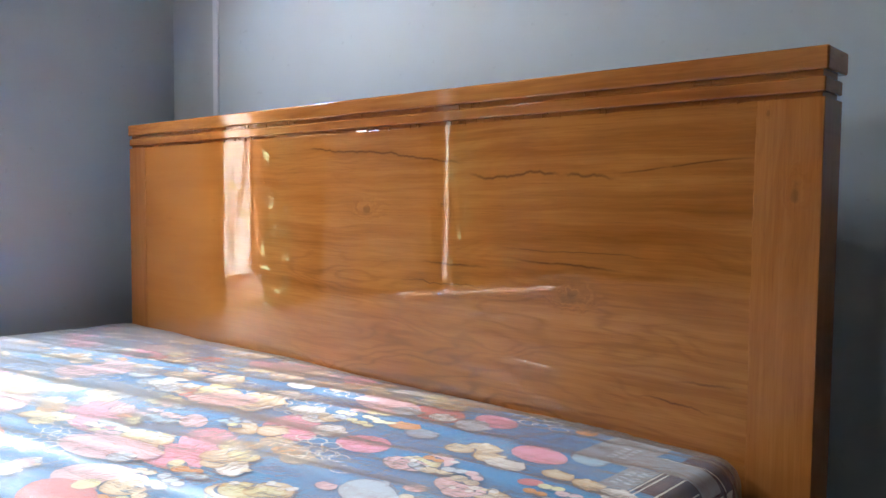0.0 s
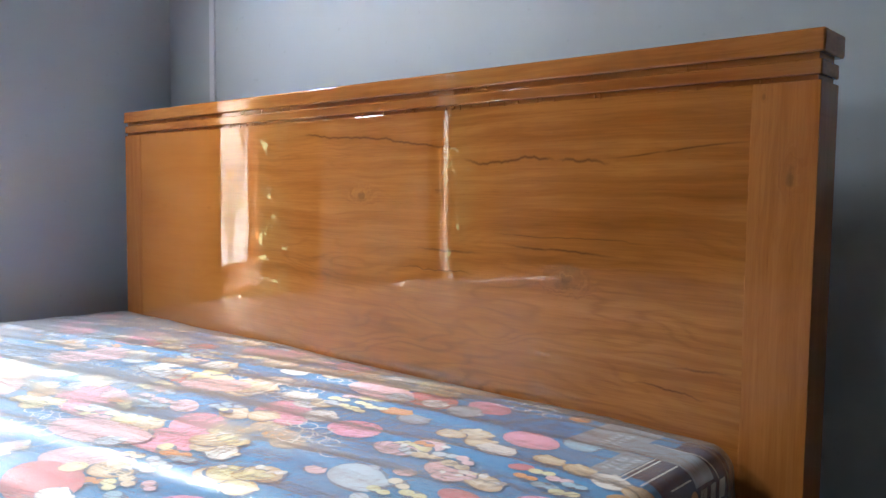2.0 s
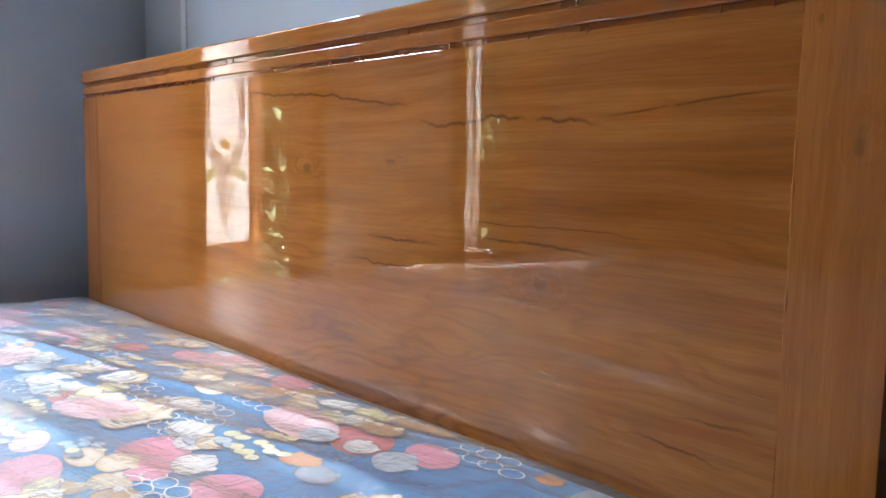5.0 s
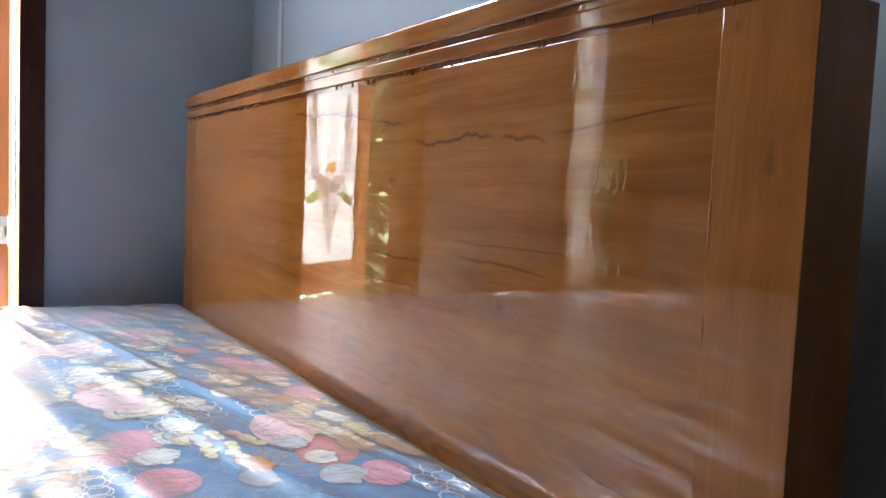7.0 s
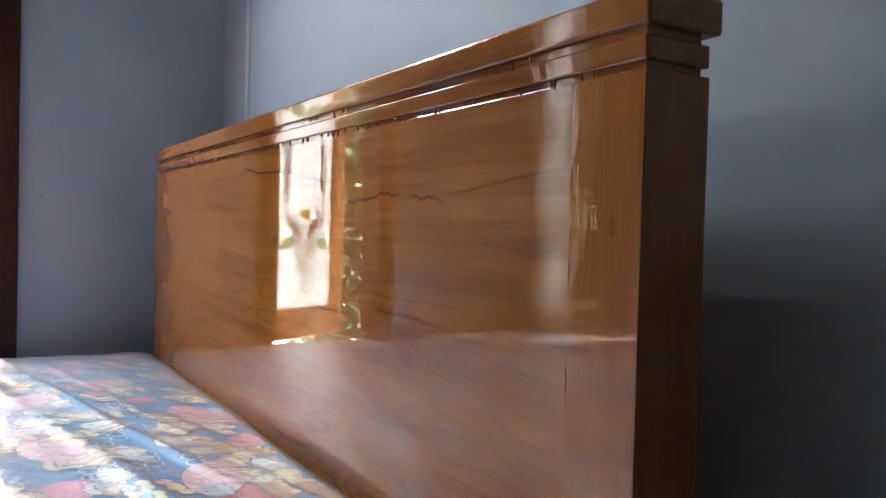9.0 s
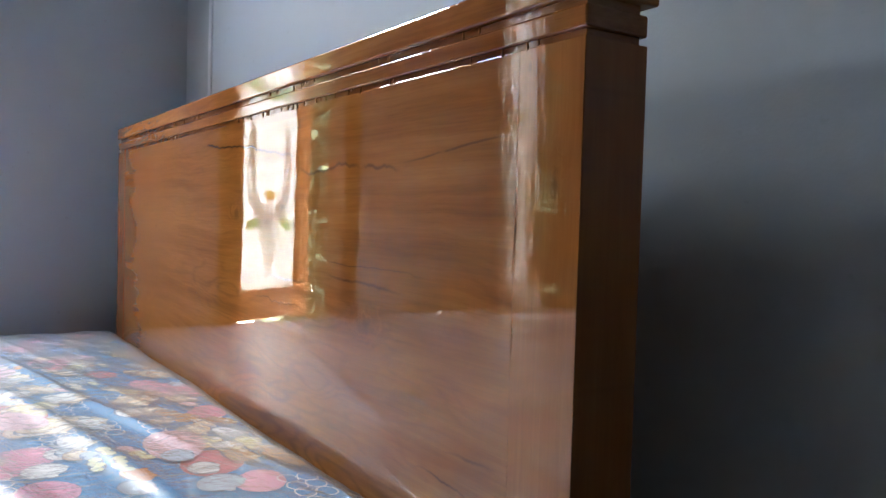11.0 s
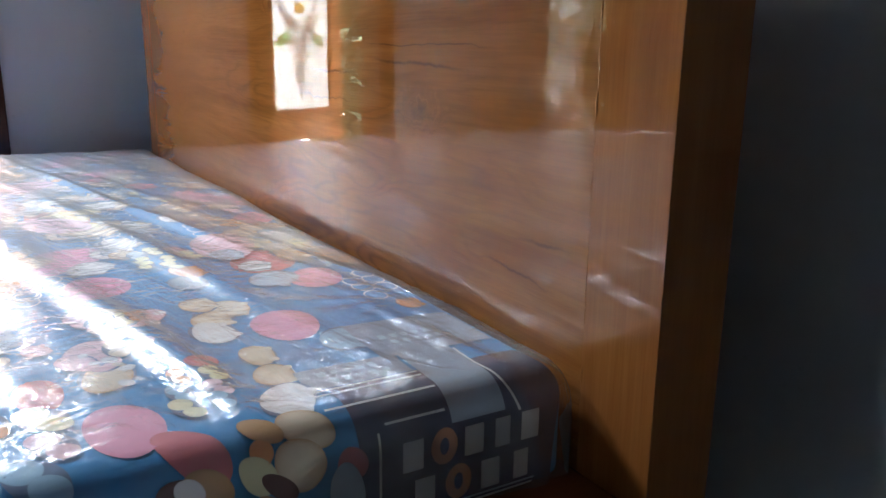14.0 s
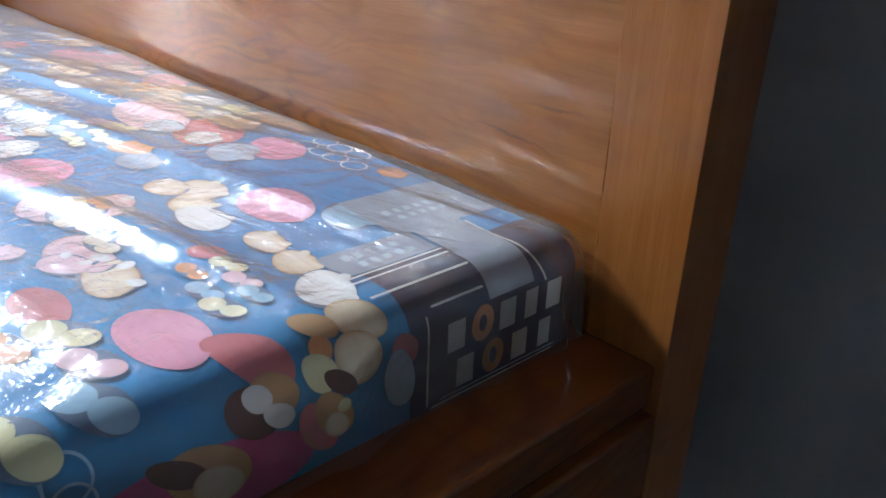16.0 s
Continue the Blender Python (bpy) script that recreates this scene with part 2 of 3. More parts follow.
def print_ink():
    g = Graph("printed_colours")
    a = g.node("ShaderNodeVertexColor", layer_name="ink")
    c = g.mix(g.mul(g.noise(g.obj, 130, 3), 0.14), a.outputs[0], (0.30, 0.27, 0.26))
    return g.surface(c, 0.75, normal=g.bump(g.noise(g.obj, 900, 2), 0.0003), spec=0.2)


INK = print_ink()


def clear_film():
    """Thin clear polythene: see-through, glossy, a little milky, with fine creases."""
    g = Graph("clear_plastic_film")
    x, y, z = g.xyz(g.obj)
    crease = g.noise(g.vec(g.add(g.mul(x, 7.0), g.mul(y, 4.0)), g.sub(g.mul(y, 34.0), g.mul(x, 6.0)), g.mul(z, 20.0)), 1.0, 4, 0.6, 0.6)
    crinkle = g.noise(g.obj, 95, 4, 0.6, 0.8)
    ridged = g.math("ABSOLUTE", g.sub(crease, 0.5))
    here = g.step(g.noise(g.obj, 6.5, 2), 0.40, 0.62)
    s_, c_ = g.sub(g.mul(y, 0.97), g.mul(x, 0.23)), g.add(g.mul(x, 0.97), g.mul(y, 0.23))
    lines = None
    for fc, fs, seed in ((2.0, 13.0, 0.0), (4.5, 30.0, 3.7), (9.0, 16.0, 8.2)):
        q = g.noise(g.vec(g.add(g.mul(c_, fc), seed), g.mul(s_, fs), g.mul(z, 8.0)), 1.0, 1, 0.5, 0.25)
        line = g.math("POWER", g.sub(1.0, g.math("ABSOLUTE", g.sub(g.mul(q, 2.0), 1.0))), 30.0)
        line = g.mul(line, g.step(g.noise(g.vec(g.add(x, seed), y, z), 6.0, 2), 0.42, 0.60))
        lines = line if lines is None else g.add(lines, line)
    ticks = g.noise(g.vec(g.mul(c_, 95.0), g.mul(s_, 13.0), g.mul(z, 60.0)), 1.0, 2, 0.5, 0.3)
    ticks = g.mul(g.math("POWER", ticks, 2.0), g.step(g.noise(g.vec(g.add(g.mul(x, 5.0), 4.0), g.mul(y, 11.0), z), 1.0, 2), 0.50, 0.66))
    # sharp facets of crushed film: ridged noise at two sizes
    facets = None
    for size, wide, seed in ((24.0, 15.0, 1.3), (55.0, 40.0, 5.1)):
        q = g.noise(g.vec(g.add(g.mul(c_, size), seed), g.mul(s_, wide), g.mul(z, 30.0)), 1.0, 2, 0.5, 0.9)
        q = g.mul(g.math("ABSOLUTE", g.sub(q, 0.5)), 26.0 / size)
        facets = q if facets is None else g.add(facets, q)
    crushed = g.add(0.25, g.step(g.noise(g.vec(g.mul(x, 4.0), g.mul(y, 8.0), z), 1.0, 2), 0.42, 0.62))
    h = g.add(g.add(g.add(g.mul(ridged, 2.2), g.mul(g.mul(crinkle, here), 0.35)), g.mul(lines, 0.30)), g.mul(ticks, 2.2))
    h = g.add(h, g.mul(g.mul(facets, crushed), 3.2))
    n = g.bump(h, 0.0014)
    gloss, clear, milk = g.node("ShaderNodeBsdfGlossy"), g.node("ShaderNodeBsdfTransparent"), g.node("ShaderNodeBsdfDiffuse")
    gloss.inputs["Roughness"].default_value = 0.035
    milk.inputs[0].default_value = (0.88, 0.89, 0.9, 1)
    g.put(gloss.inputs["Normal"], n)
    fres = g.node("ShaderNodeFresnel")
    fres.inputs["IOR"].default_value = 1.50
    g.put(fres.inputs["Normal"], n)
    haze = g.node("ShaderNodeBsdfGlossy")
    haze.inputs["Roughness"].default_value = 0.42
    m1, m2, m3 = g.node("ShaderNodeMixShader"), g.node("ShaderNodeMixShader"), g.node("ShaderNodeMixShader")
    m3.inputs[0].default_value = 0.32
    g.tree.links.new(gloss.outputs[0], m3.inputs[1]), g.tree.links.new(haze.outputs[0], m3.inputs[2])
    g.put(m1.inputs[0], g.add(0.11, g.mul(g.step(g.noise(g.vec(g.mul(c_, 3.0), g.mul(s_, 9.0), z), 1.0, 3), 0.40, 0.66), 0.14)))
    g.tree.links.new(clear.outputs[0], m1.inputs[1]), g.tree.links.new(milk.outputs[0], m1.inputs[2])
    g.put(m2.inputs[0], g.math("MULTIPLY", fres.outputs[0], 1.85, clamp=True))
    g.tree.links.new(m1.outputs[0], m2.inputs[1]), g.tree.links.new(m3.outputs[0], m2.inputs[2])
    g.tree.links.new(m2.outputs[0], g.out.inputs[0])
    return g.mat


FILM = clear_film()


# ---- building blocks ----
def part(name, bm, material, parent=None, label="", smooth=False):
    me = bpy.data.meshes.new(name)
    if smooth:
        for f in bm.faces:
            f.smooth = True
    bm.to_mesh(me)
    bm.free()
    me.materials.append(material)
    ob = new(name, me)
    if parent is not None:
        ob.parent = parent
    if label:
        ob["label"] = label
    return ob


def block(x0, x1, y0, y1, z0, z1, bevel=0.0, segments=2, bm=None):
    """A box between two corners, with rounded edges."""
    made = bmesh.new()
    bmesh.ops.create_cube(made, size=1.0)
    for v in made.verts:
        v.co = Vector((x0 + (v.co.x + 0.5) * (x1 - x0), y0 + (v.co.y + 0.5) * (y1 - y0), z0 + (v.co.z + 0.5) * (z1 - z0)))
    if bevel:
        bmesh.ops.bevel(made, geom=made.edges[:], offset=bevel, segments=segments, profile=0.5, affect="EDGES")
    if bm is None:
        return made
    me = bpy.data.meshes.new("tmp")
    made.to_mesh(me)
    made.free()
    bm.from_mesh(me)
    bpy.data.meshes.remove(me)
    return bm


def turned(bm, m):
    bm.transform(m)
    return bm


# ---- room ----
LEFT, BACK, RIGHT, REAR, TOP = -0.134, 0.205, 5.6, -3.2, 3.0
THICK = 0.12
WINDOWS = ((-0.698, -0.36), (-1.70, -1.36))
SILL, HEAD = 0.47, 2.32

tagged(part("floor", block(LEFT - THICK, RIGHT, REAR, BACK, -0.1, 0), FLOOR), "plain brown tiled floor under the bed", "floor", kind="structure")
tagged(part("ceiling", block(LEFT - THICK, RIGHT + THICK, REAR - THICK, BACK + THICK, TOP, TOP + 0.1), CEILING), "plain off-white painted ceiling", "ceiling", kind="structure")
tagged(part("wall_north", block(LEFT - THICK, RIGHT + THICK, BACK, BACK + THICK, -0.1, TOP), WALL), "blue-grey painted plaster wall behind the headboard", "wall", kind="structure")
tagged(part("wall_east", block(RIGHT, RIGHT + THICK, REAR, BACK, -0.1, TOP), WALL), "blue-grey painted plaster wall", "wall", kind="structure")
tagged(part("wall_south", block(LEFT - THICK, RIGHT + THICK, REAR - THICK, REAR, -0.1, TOP), WALL), "blue-grey painted plaster wall", "wall", kind="structure")
FW = 0.055
bm = bmesh.new()
cuts = [(a - FW, b + FW) for a, b in WINDOWS]
spans, at = [], BACK
for a, b in cuts:
    spans.append((b, at))
    at = a
spans.append((REAR, at))
for a, b in spans:
    block(LEFT - THICK, LEFT, a, b, -0.1, TOP, bm=bm)
for a, b in cuts:
    block(LEFT - THICK, LEFT, a, b, -0.1, SILL - FW, bm=bm)
    block(LEFT - THICK, LEFT, a, b, HEAD + FW, TOP, bm=bm)
tagged(part("wall_west", bm, WALL), "blue-grey painted plaster wall with two window openings", "wall", kind="structure")
tagged(part("trim", block(0.074, 0.100, BACK - 0.004, BACK + 0.004, 0.0, TOP, 0.0038, 4), TRIM), "narrow painted cable strip running up the wall", "trim", kind="structure")


def ellipse(bm, cx, cy, rx, ry, z=0.0, n=20, turn=0.0, height=0.0012):
    """A thin oval plate in the xz plane at depth z."""
    ring = []
    for k in range(n):
        a = 2 * math.pi * k / n
        px, py = rx * math.cos(a), ry * math.sin(a)
        ring.append((cx + px * math.cos(turn) - py * math.sin(turn), cy + px * math.sin(turn) + py * math.cos(turn)))
    front = [bm.verts.new((p, z - height, q)) for p, q in ring]
    rear = [bm.verts.new((p, z, q)) for p, q in ring]
    bm.faces.new(front)
    bm.faces.new(rear[::-1])
    for k in range(n):
        bm.faces.new((front[k - 1], front[k], rear[k], rear[k - 1]))


FLIP = Matrix.Diagonal((1, -1, 1, 1))


def window(number, y0, y1, swing):
    """A dark fixed frame, and a varnished casement with printed frosted glass, hung on the y1 jamb and opened outwards."""
    win = tagged(new("window_%d" % number), "dark wooden window frame with an open casement", "window", kind="structure")
    xi, xo = LEFT + 0.012, LEFT - THICK + 0.01
    for name, box in (("jamb", (y1, y1 + FW, SILL - FW, HEAD + FW)), ("jamb", (y0 - FW, y0, SILL - FW, HEAD + FW)),
                      ("sill", (y0, y1, SILL - FW, SILL)), ("lintel", (y0, y1, HEAD, HEAD + FW))):
        part(name, block(xo, xi, box[0], box[1], box[2], box[3], 0.003), DARK_FRAME, win)
    m = Matrix.Translation((LEFT - THICK - 0.022, y1 - 0.006, 0)) @ Matrix.Rotation(radians(-90 - swing), 4, "Z")
    # in the casement's own frame: x along the leaf from its hinge, the room's side towards +y
    L, S, T, b, h = 0.390, 0.058, 0.03, SILL + 0.012, HEAD - 0.01
    leaf = part("casement", turned(block(0, 0.066, -T / 2, T / 2, b, h, 0.003), m), LEAF_WOOD, win, "orange varnished wooden casement, open")
    part("stile", turned(block(L - S, L, -T / 2, T / 2, b, h, 0.003), m), LEAF_WOOD, leaf)
    part("bottom_rail", turned(block(0.066, L - S, -T / 2, T / 2, b, b + 0.098, 0.003), m), LEAF_WOOD, leaf)
    part("top_rail", turned(block(0.066, L - S, -T / 2, T / 2, h - 0.08, h, 0.003), m), LEAF_WOOD, leaf)
    part("pane", turned(block(0.066, L - S, -0.003, 0.003, b + 0.098, h - 0.08), m), FROSTED, leaf, "white frosted pane with a faded flower print")
    cx, cz = 0.198, 0.885
    petals, green, yellow = bmesh.new(), bmesh.new(), bmesh.new()
    for side in (-1, 1):
        for k in range(26):
            a = k / 25
            turn = min(1.0, a * 2.2) * math.pi / 2
            ellipse(petals, cx + side * (0.020 + 0.071 * math.sin(turn) - 0.016 * max(0.0, a - 0.5)), cz - 0.050 + 0.10 * (1 - math.cos(turn)) + 0.26 * max(0.0, a - 0.30), 0.024 - 0.008 * a, 0.024,
                    -0.0036 - 0.00005 * k, 14)
        ellipse(green, cx + side * 0.082, cz - 0.092, 0.036, 0.016, -0.0052, 14, -side * 0.5)
        ellipse(green, cx + side * 0.055, cz + 0.350, 0.055, 0.024, -0.0052, 14, side * 0.5)
    for k in range(12):
        ellipse(petals, cx, cz - 0.070 - 0.016 * k, 0.062 * (1 - (k / 12.0) ** 1.4), 0.022, -0.0036 - 0.00005 * k, 14)
    ellipse(yellow, cx, cz + 0.004, 0.024, 0.017, -0.0056, 14)
    for nm, q, mt in (("petal_print", petals, PETAL), ("leaf_print", green, PRINT_GREEN), ("centre_print", yellow, PRINT_YELLOW)):
        part(nm, turned(q, m @ FLIP), mt, leaf)
    hinge = block(-0.004, 0.022, -T / 2 - 0.003, -T / 2, 0.645, 0.715, 0.001)
    block(-0.007, 0.001, -T / 2 - 0.010, -T / 2 - 0.001, 0.640, 0.720, 0.003, bm=hinge)
    block(0.006, 0.014, -T / 2 - 0.012, -T / 2 - 0.002, 0.665, 0.690, 0.002, bm=hinge)
    part("hinge", turned(hinge, m @ FLIP), STEEL, leaf, "bright steel hinge")
    return win


window(1, *WINDOWS[0], 27)
window(2, *WINDOWS[1], 23)

# ---- garden outside ----
tagged(part("ground", block(-400, 400, -400, 400, -0.5, -0.2), GROUND), "pale paved yard outside the windows", "ground", kind="structure")


def shrub(x, y, height, spread, seed, leaf=1.0):
    """A trunk with limbs and a loose crown of single leaves."""
    rng = random.Random(seed)
    root = tagged(new("shrub"), "leafy green garden shrub growing beside the pale yard", "shrub", group="garden shrubs")
    root.location = (x, y, -0.2)
    bm = bmesh.new()
    for k in range(7):
        a, lean = rng.uniform(0, 6.28), rng.uniform(0.1, 0.6)
        top = Vector((math.cos(a) * spread * lean, math.sin(a) * spread * lean, height * rng.uniform(0.6, 0.95)))
        m = Matrix.Translation(top / 2) @ top.to_track_quat("Z", "Y").to_matrix().to_4x4()
        bmesh.ops.create_cone(bm, segments=6, radius1=0.018, radius2=0.006, depth=top.length, matrix=m, cap_ends=True)
    part("trunk", bm, BARK, root)
    bm = bmesh.new()
    for k in range(int(1700 * spread * height / leaf ** 1.7)):
        a, r = rng.uniform(0, 6.28), spread * math.sqrt(rng.random())
        z = height * (0.25 + 0.75 * rng.random() ** 0.8)
        c = Vector((r * math.cos(a), r * math.sin(a), z))
        m = Matrix.Translation(c) @ Euler((rng.uniform(-0.9, 0.9), rng.uniform(-0.9, 0.9), rng.uniform(0, 6.28))).to_matrix().to_4x4()
        s = leaf * rng.uniform(0.07, 0.15)
        vs = [bm.verts.new(m @ Vector(p)) for p in ((-s, 0, 0), (0, -s * 0.4, 0.006), (s, 0, -0.01), (0, s * 0.4, 0.006))]
        bm.faces.new(vs)
    tagged(part("crown", bm, FOLIAGE, root), kind="stuff")
    return root


for k in range(11):
    shrub(-3.6 - 0.5 * math.sin(k * 2.1), 2.0 - 1.15 * k, 2.1 + 0.4 * math.sin(k * 1.7), 0.85, k)
# greenery behind the window gaps; the tall ones are added to cut daylight
for k, (x, y, h) in enumerate(((-1.7, 0.55, 0.8), (-2.0, -1.9, 2.6), (-2.5, -2.9, 3.2), (-1.7, -2.7, 3.4), (-2.0, -3.8, 3.8), (-1.1, -3.6, 3.6), (-1.2, -1.35, 1.7), (-1.25, -2.65, 1.3))):
    shrub(x, y, h, 0.5, 40 + k, 0.5)

# ---- bed ----
W = 1.70
bed = tagged(new("bed"), "glossy lacquered teak bed with a tall panelled headboard", "bed")
head = part("headboard", block(0.0802, 1.6198, 0.0006, 0.040, 0.20, 0.972, 0.0008), TEAK_PANEL, bed, "orange-brown lacquered teak headboard panel")
for name, x0, x1 in (("post", 0.0, 0.080), ("post", 1.620, W)):
    part(name, block(x0, x1, 0.0, 0.068, 0.0, 0.972, 0.0009, 3), TEAK_EVEN if x0 < 1 else TEAK_POST, bed)
part("groove_strip", block(0.005, W - 0.005, 0.005, 0.063, 0.971, 0.980), TEAK_RAIL, head)
part("moulding", block(0.0, W, 0.0, 0.068, 0.9785, 0.9965, 0.0022, 3), TEAK_RAIL, head)
part("groove_strip", block(0.005, W - 0.005, 0.005, 0.063, 0.995, 1.006), TEAK_RAIL, head)
part("top_cap", block(-0.003, W + 0.003, -0.002, 0.078, 1.0045, 1.0325, 0.003, 3), TEAK_RAIL, head, "thick square-edged teak cap")
# side rails and aprons, their shade mixed into the wood colour
for x0, x1, x2 in ((1.585, 1.692, 1.700), (0.115, 0.008, 0.0)):
    a, b = min(x0, x1), max(x0, x1)
    rail = part("side_rail", block(a, b, -2.03, -0.001, 0.383, 0.424, 0.004, 3), TEAK_SHADED_SIDE, bed)
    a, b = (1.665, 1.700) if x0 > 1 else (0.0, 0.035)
    part("apron", block(a, b, -2.03, -0.001, 0.16, 0.379, 0.004, 3), TEAK_SHADED_SIDE, rail)
for x0 in (0.0, 1.62):
    part("foot_post", block(x0, x0 + 0.08, -2.10, -2.031, 0.0, 0.40, 0.003), TEAK_POST, bed)
part("foot_rail", block(0.081, 1.619, -2.09, -2.04, 0.16, 0.40, 0.004), TEAK_RAIL, bed)
for k in range(9):
    part("slat", block(0.116, 1.584, -1.95 + k * 0.235, -1.87 + k * 0.235, 0.36, 0.382), TEAK_RAIL, bed)

# runs and beads of dried lacquer
rng = random.Random(5)
bm = bmesh.new()
for k in range(80):
    x = rng.choice((rng.gauss(0.45, 0.12), rng.gauss(1.15, 0.14), rng.uniform(0.04, 1.66)))
    if not 0.02 < x < 1.68:
        continue
    top = rng.choice((1.0045, 0.9785, 0.9785))
    tall, wide = rng.uniform(0.002, 0.0055), rng.uniform(0.0008, 0.0017)
    m = Matrix.Translation((x, 0.0006, top - tall)) @ Matrix.Diagonal((wide, 0.0014, tall, 1))
    bmesh.ops.create_icosphere(bm, subdivisions=1, radius=1.0, matrix=m)
tagged(part("lacquer_bead", bm, TEAK_RAIL, head, "hardened drips of clear lacquer", True), kind="stuff")
for x0, z0, z1 in ((1.6200, 0.60, 0.962), (1.6203, 0.44, 0.56)):
    bm = bmesh.new()
    rings = []
    for k in range(60):
        z = z0 + (z1 - z0) * k / 59
        r = 0.0017 * (0.35 + 0.9 * abs(noise.noise((z * 40, x0, 0)))) * math.sin(math.pi * (k + 0.5) / 60) ** 0.4
        cx = x0 + 0.0012 * noise.noise((z * 22, 3.0, 0))
        rings.append([bm.verts.new((cx + 1.3 * r * math.cos(a), 0.0008 + r * math.sin(a), z)) for a in (i * math.pi / 4 for i in range(8))])
    for p_, q_ in zip(rings, rings[1:]):
        for i in range(8):
            bm.faces.new((p_[i - 1], p_[i], q_[i], q_[i - 1]))
    part("lacquer_run", bm, TEAK_POST, head, "raised run of lacquer along the joint", True)

# ---- mattress ----
R = 0.030
X0, X1, Y0, Y1 = 0.020 + R, 1.620 - R, -2.0 + R, -0.006 - R
BASE, LOW = 0.516, 0.4255


def crown_height(x, y):
    a = max(-1.0, min(1.0, (x - 0.82) / 0.8))
    b = max(-1.0, min(1.0, (y + 1.0) / 1.0))
    return BASE + 0.013 * (1 - a ** 4) * (1 - b ** 6)


def surf(u, v, off=0.0):
    """The place on the mattress reached by going u across and v along over its rounded edge."""
    x, y = min(max(u, X0), X1), min(max(v, Y0), Y1)
    ex, ey = u - x, v - y
    d = math.hypot(ex, ey)
    z = crown_height(x, y)
    if d < 1e-9:
        return Vector((x, y, z + off))
    way = Vector((ex / d, ey / d, 0))
    a = min(d / R, math.pi / 2)
    p = Vector((x, y, z - R)) + (R + off) * (way * math.sin(a) + Vector((0, 0, math.cos(a))))
    p.z -= max(0.0, d - R * math.pi / 2)
    p.z = max(p.z, LOW)
    return p


def steps(lo, hi, i0, i1, edge, inner):
    """Values from lo to hi: fine outside i0..i1, coarse inside."""
    n0, n1, n2 = (max(1, round(d / s)) for d, s in ((i0 - lo, edge), (i1 - i0, inner), (hi - i1, edge)))
    return ([lo + (i0 - lo) * k / n0 for k in range(n0)] + [i0 + (i1 - i0) * k / n1 for k in range(n1)] + [i1 + (hi - i1) * k / n2 for k in range(n2 + 1)])


def sheet(us, vs, place):
    bm = bmesh.new()
    rows = [[bm.verts.new(place(u, v)) for u in us] for v in vs]
    for a, b in zip(rows, rows[1:]):
        for k in range(len(us) - 1):
            bm.faces.new((a[k], a[k + 1], b[k + 1], b[k]))
    return bm


mattress = tagged(new("mattress"), "blue printed foam mattress in clear plastic on the bed", "mattress")
DROP = R * math.pi / 2 + 0.062
part("cover", sheet(steps(X0 - DROP, X1 + DROP, X0, X1, 0.006, 0.012), steps(Y0 - DROP, Y1 + DROP, Y0, Y1, 0.006, 0.012), surf), CLOTH, mattress, "blue cotton cover", True)
part("underside", block(0.03, 1.61, -1.99, -0.016, LOW, LOW + 0.02), CLOTH, mattress)

# the print: soft rounded shapes in layers on the blue ground
INKS = {"pink": (0.88, 0.38, 0.52), "magenta": (0.62, 0.06, 0.26), "red": (0.70, 0.20, 0.22), "cream": (0.88, 0.76, 0.58), "white": (0.90, 0.89, 0.87),
        "orange": (0.80, 0.34, 0.12), "yellow": (0.86, 0.82, 0.50), "sky": (0.38, 0.62, 0.78), "grey": (0.34, 0.41, 0.49), "tan": (0.62, 0.36, 0.16),
        "brown": (0.12, 0.035, 0.025), "navy": (0.005, 0.014, 0.075), "rose": (0.88, 0.60, 0.64), "pale": (0.58, 0.68, 0.78), "shade": (0.13, 0.21, 0.33)}


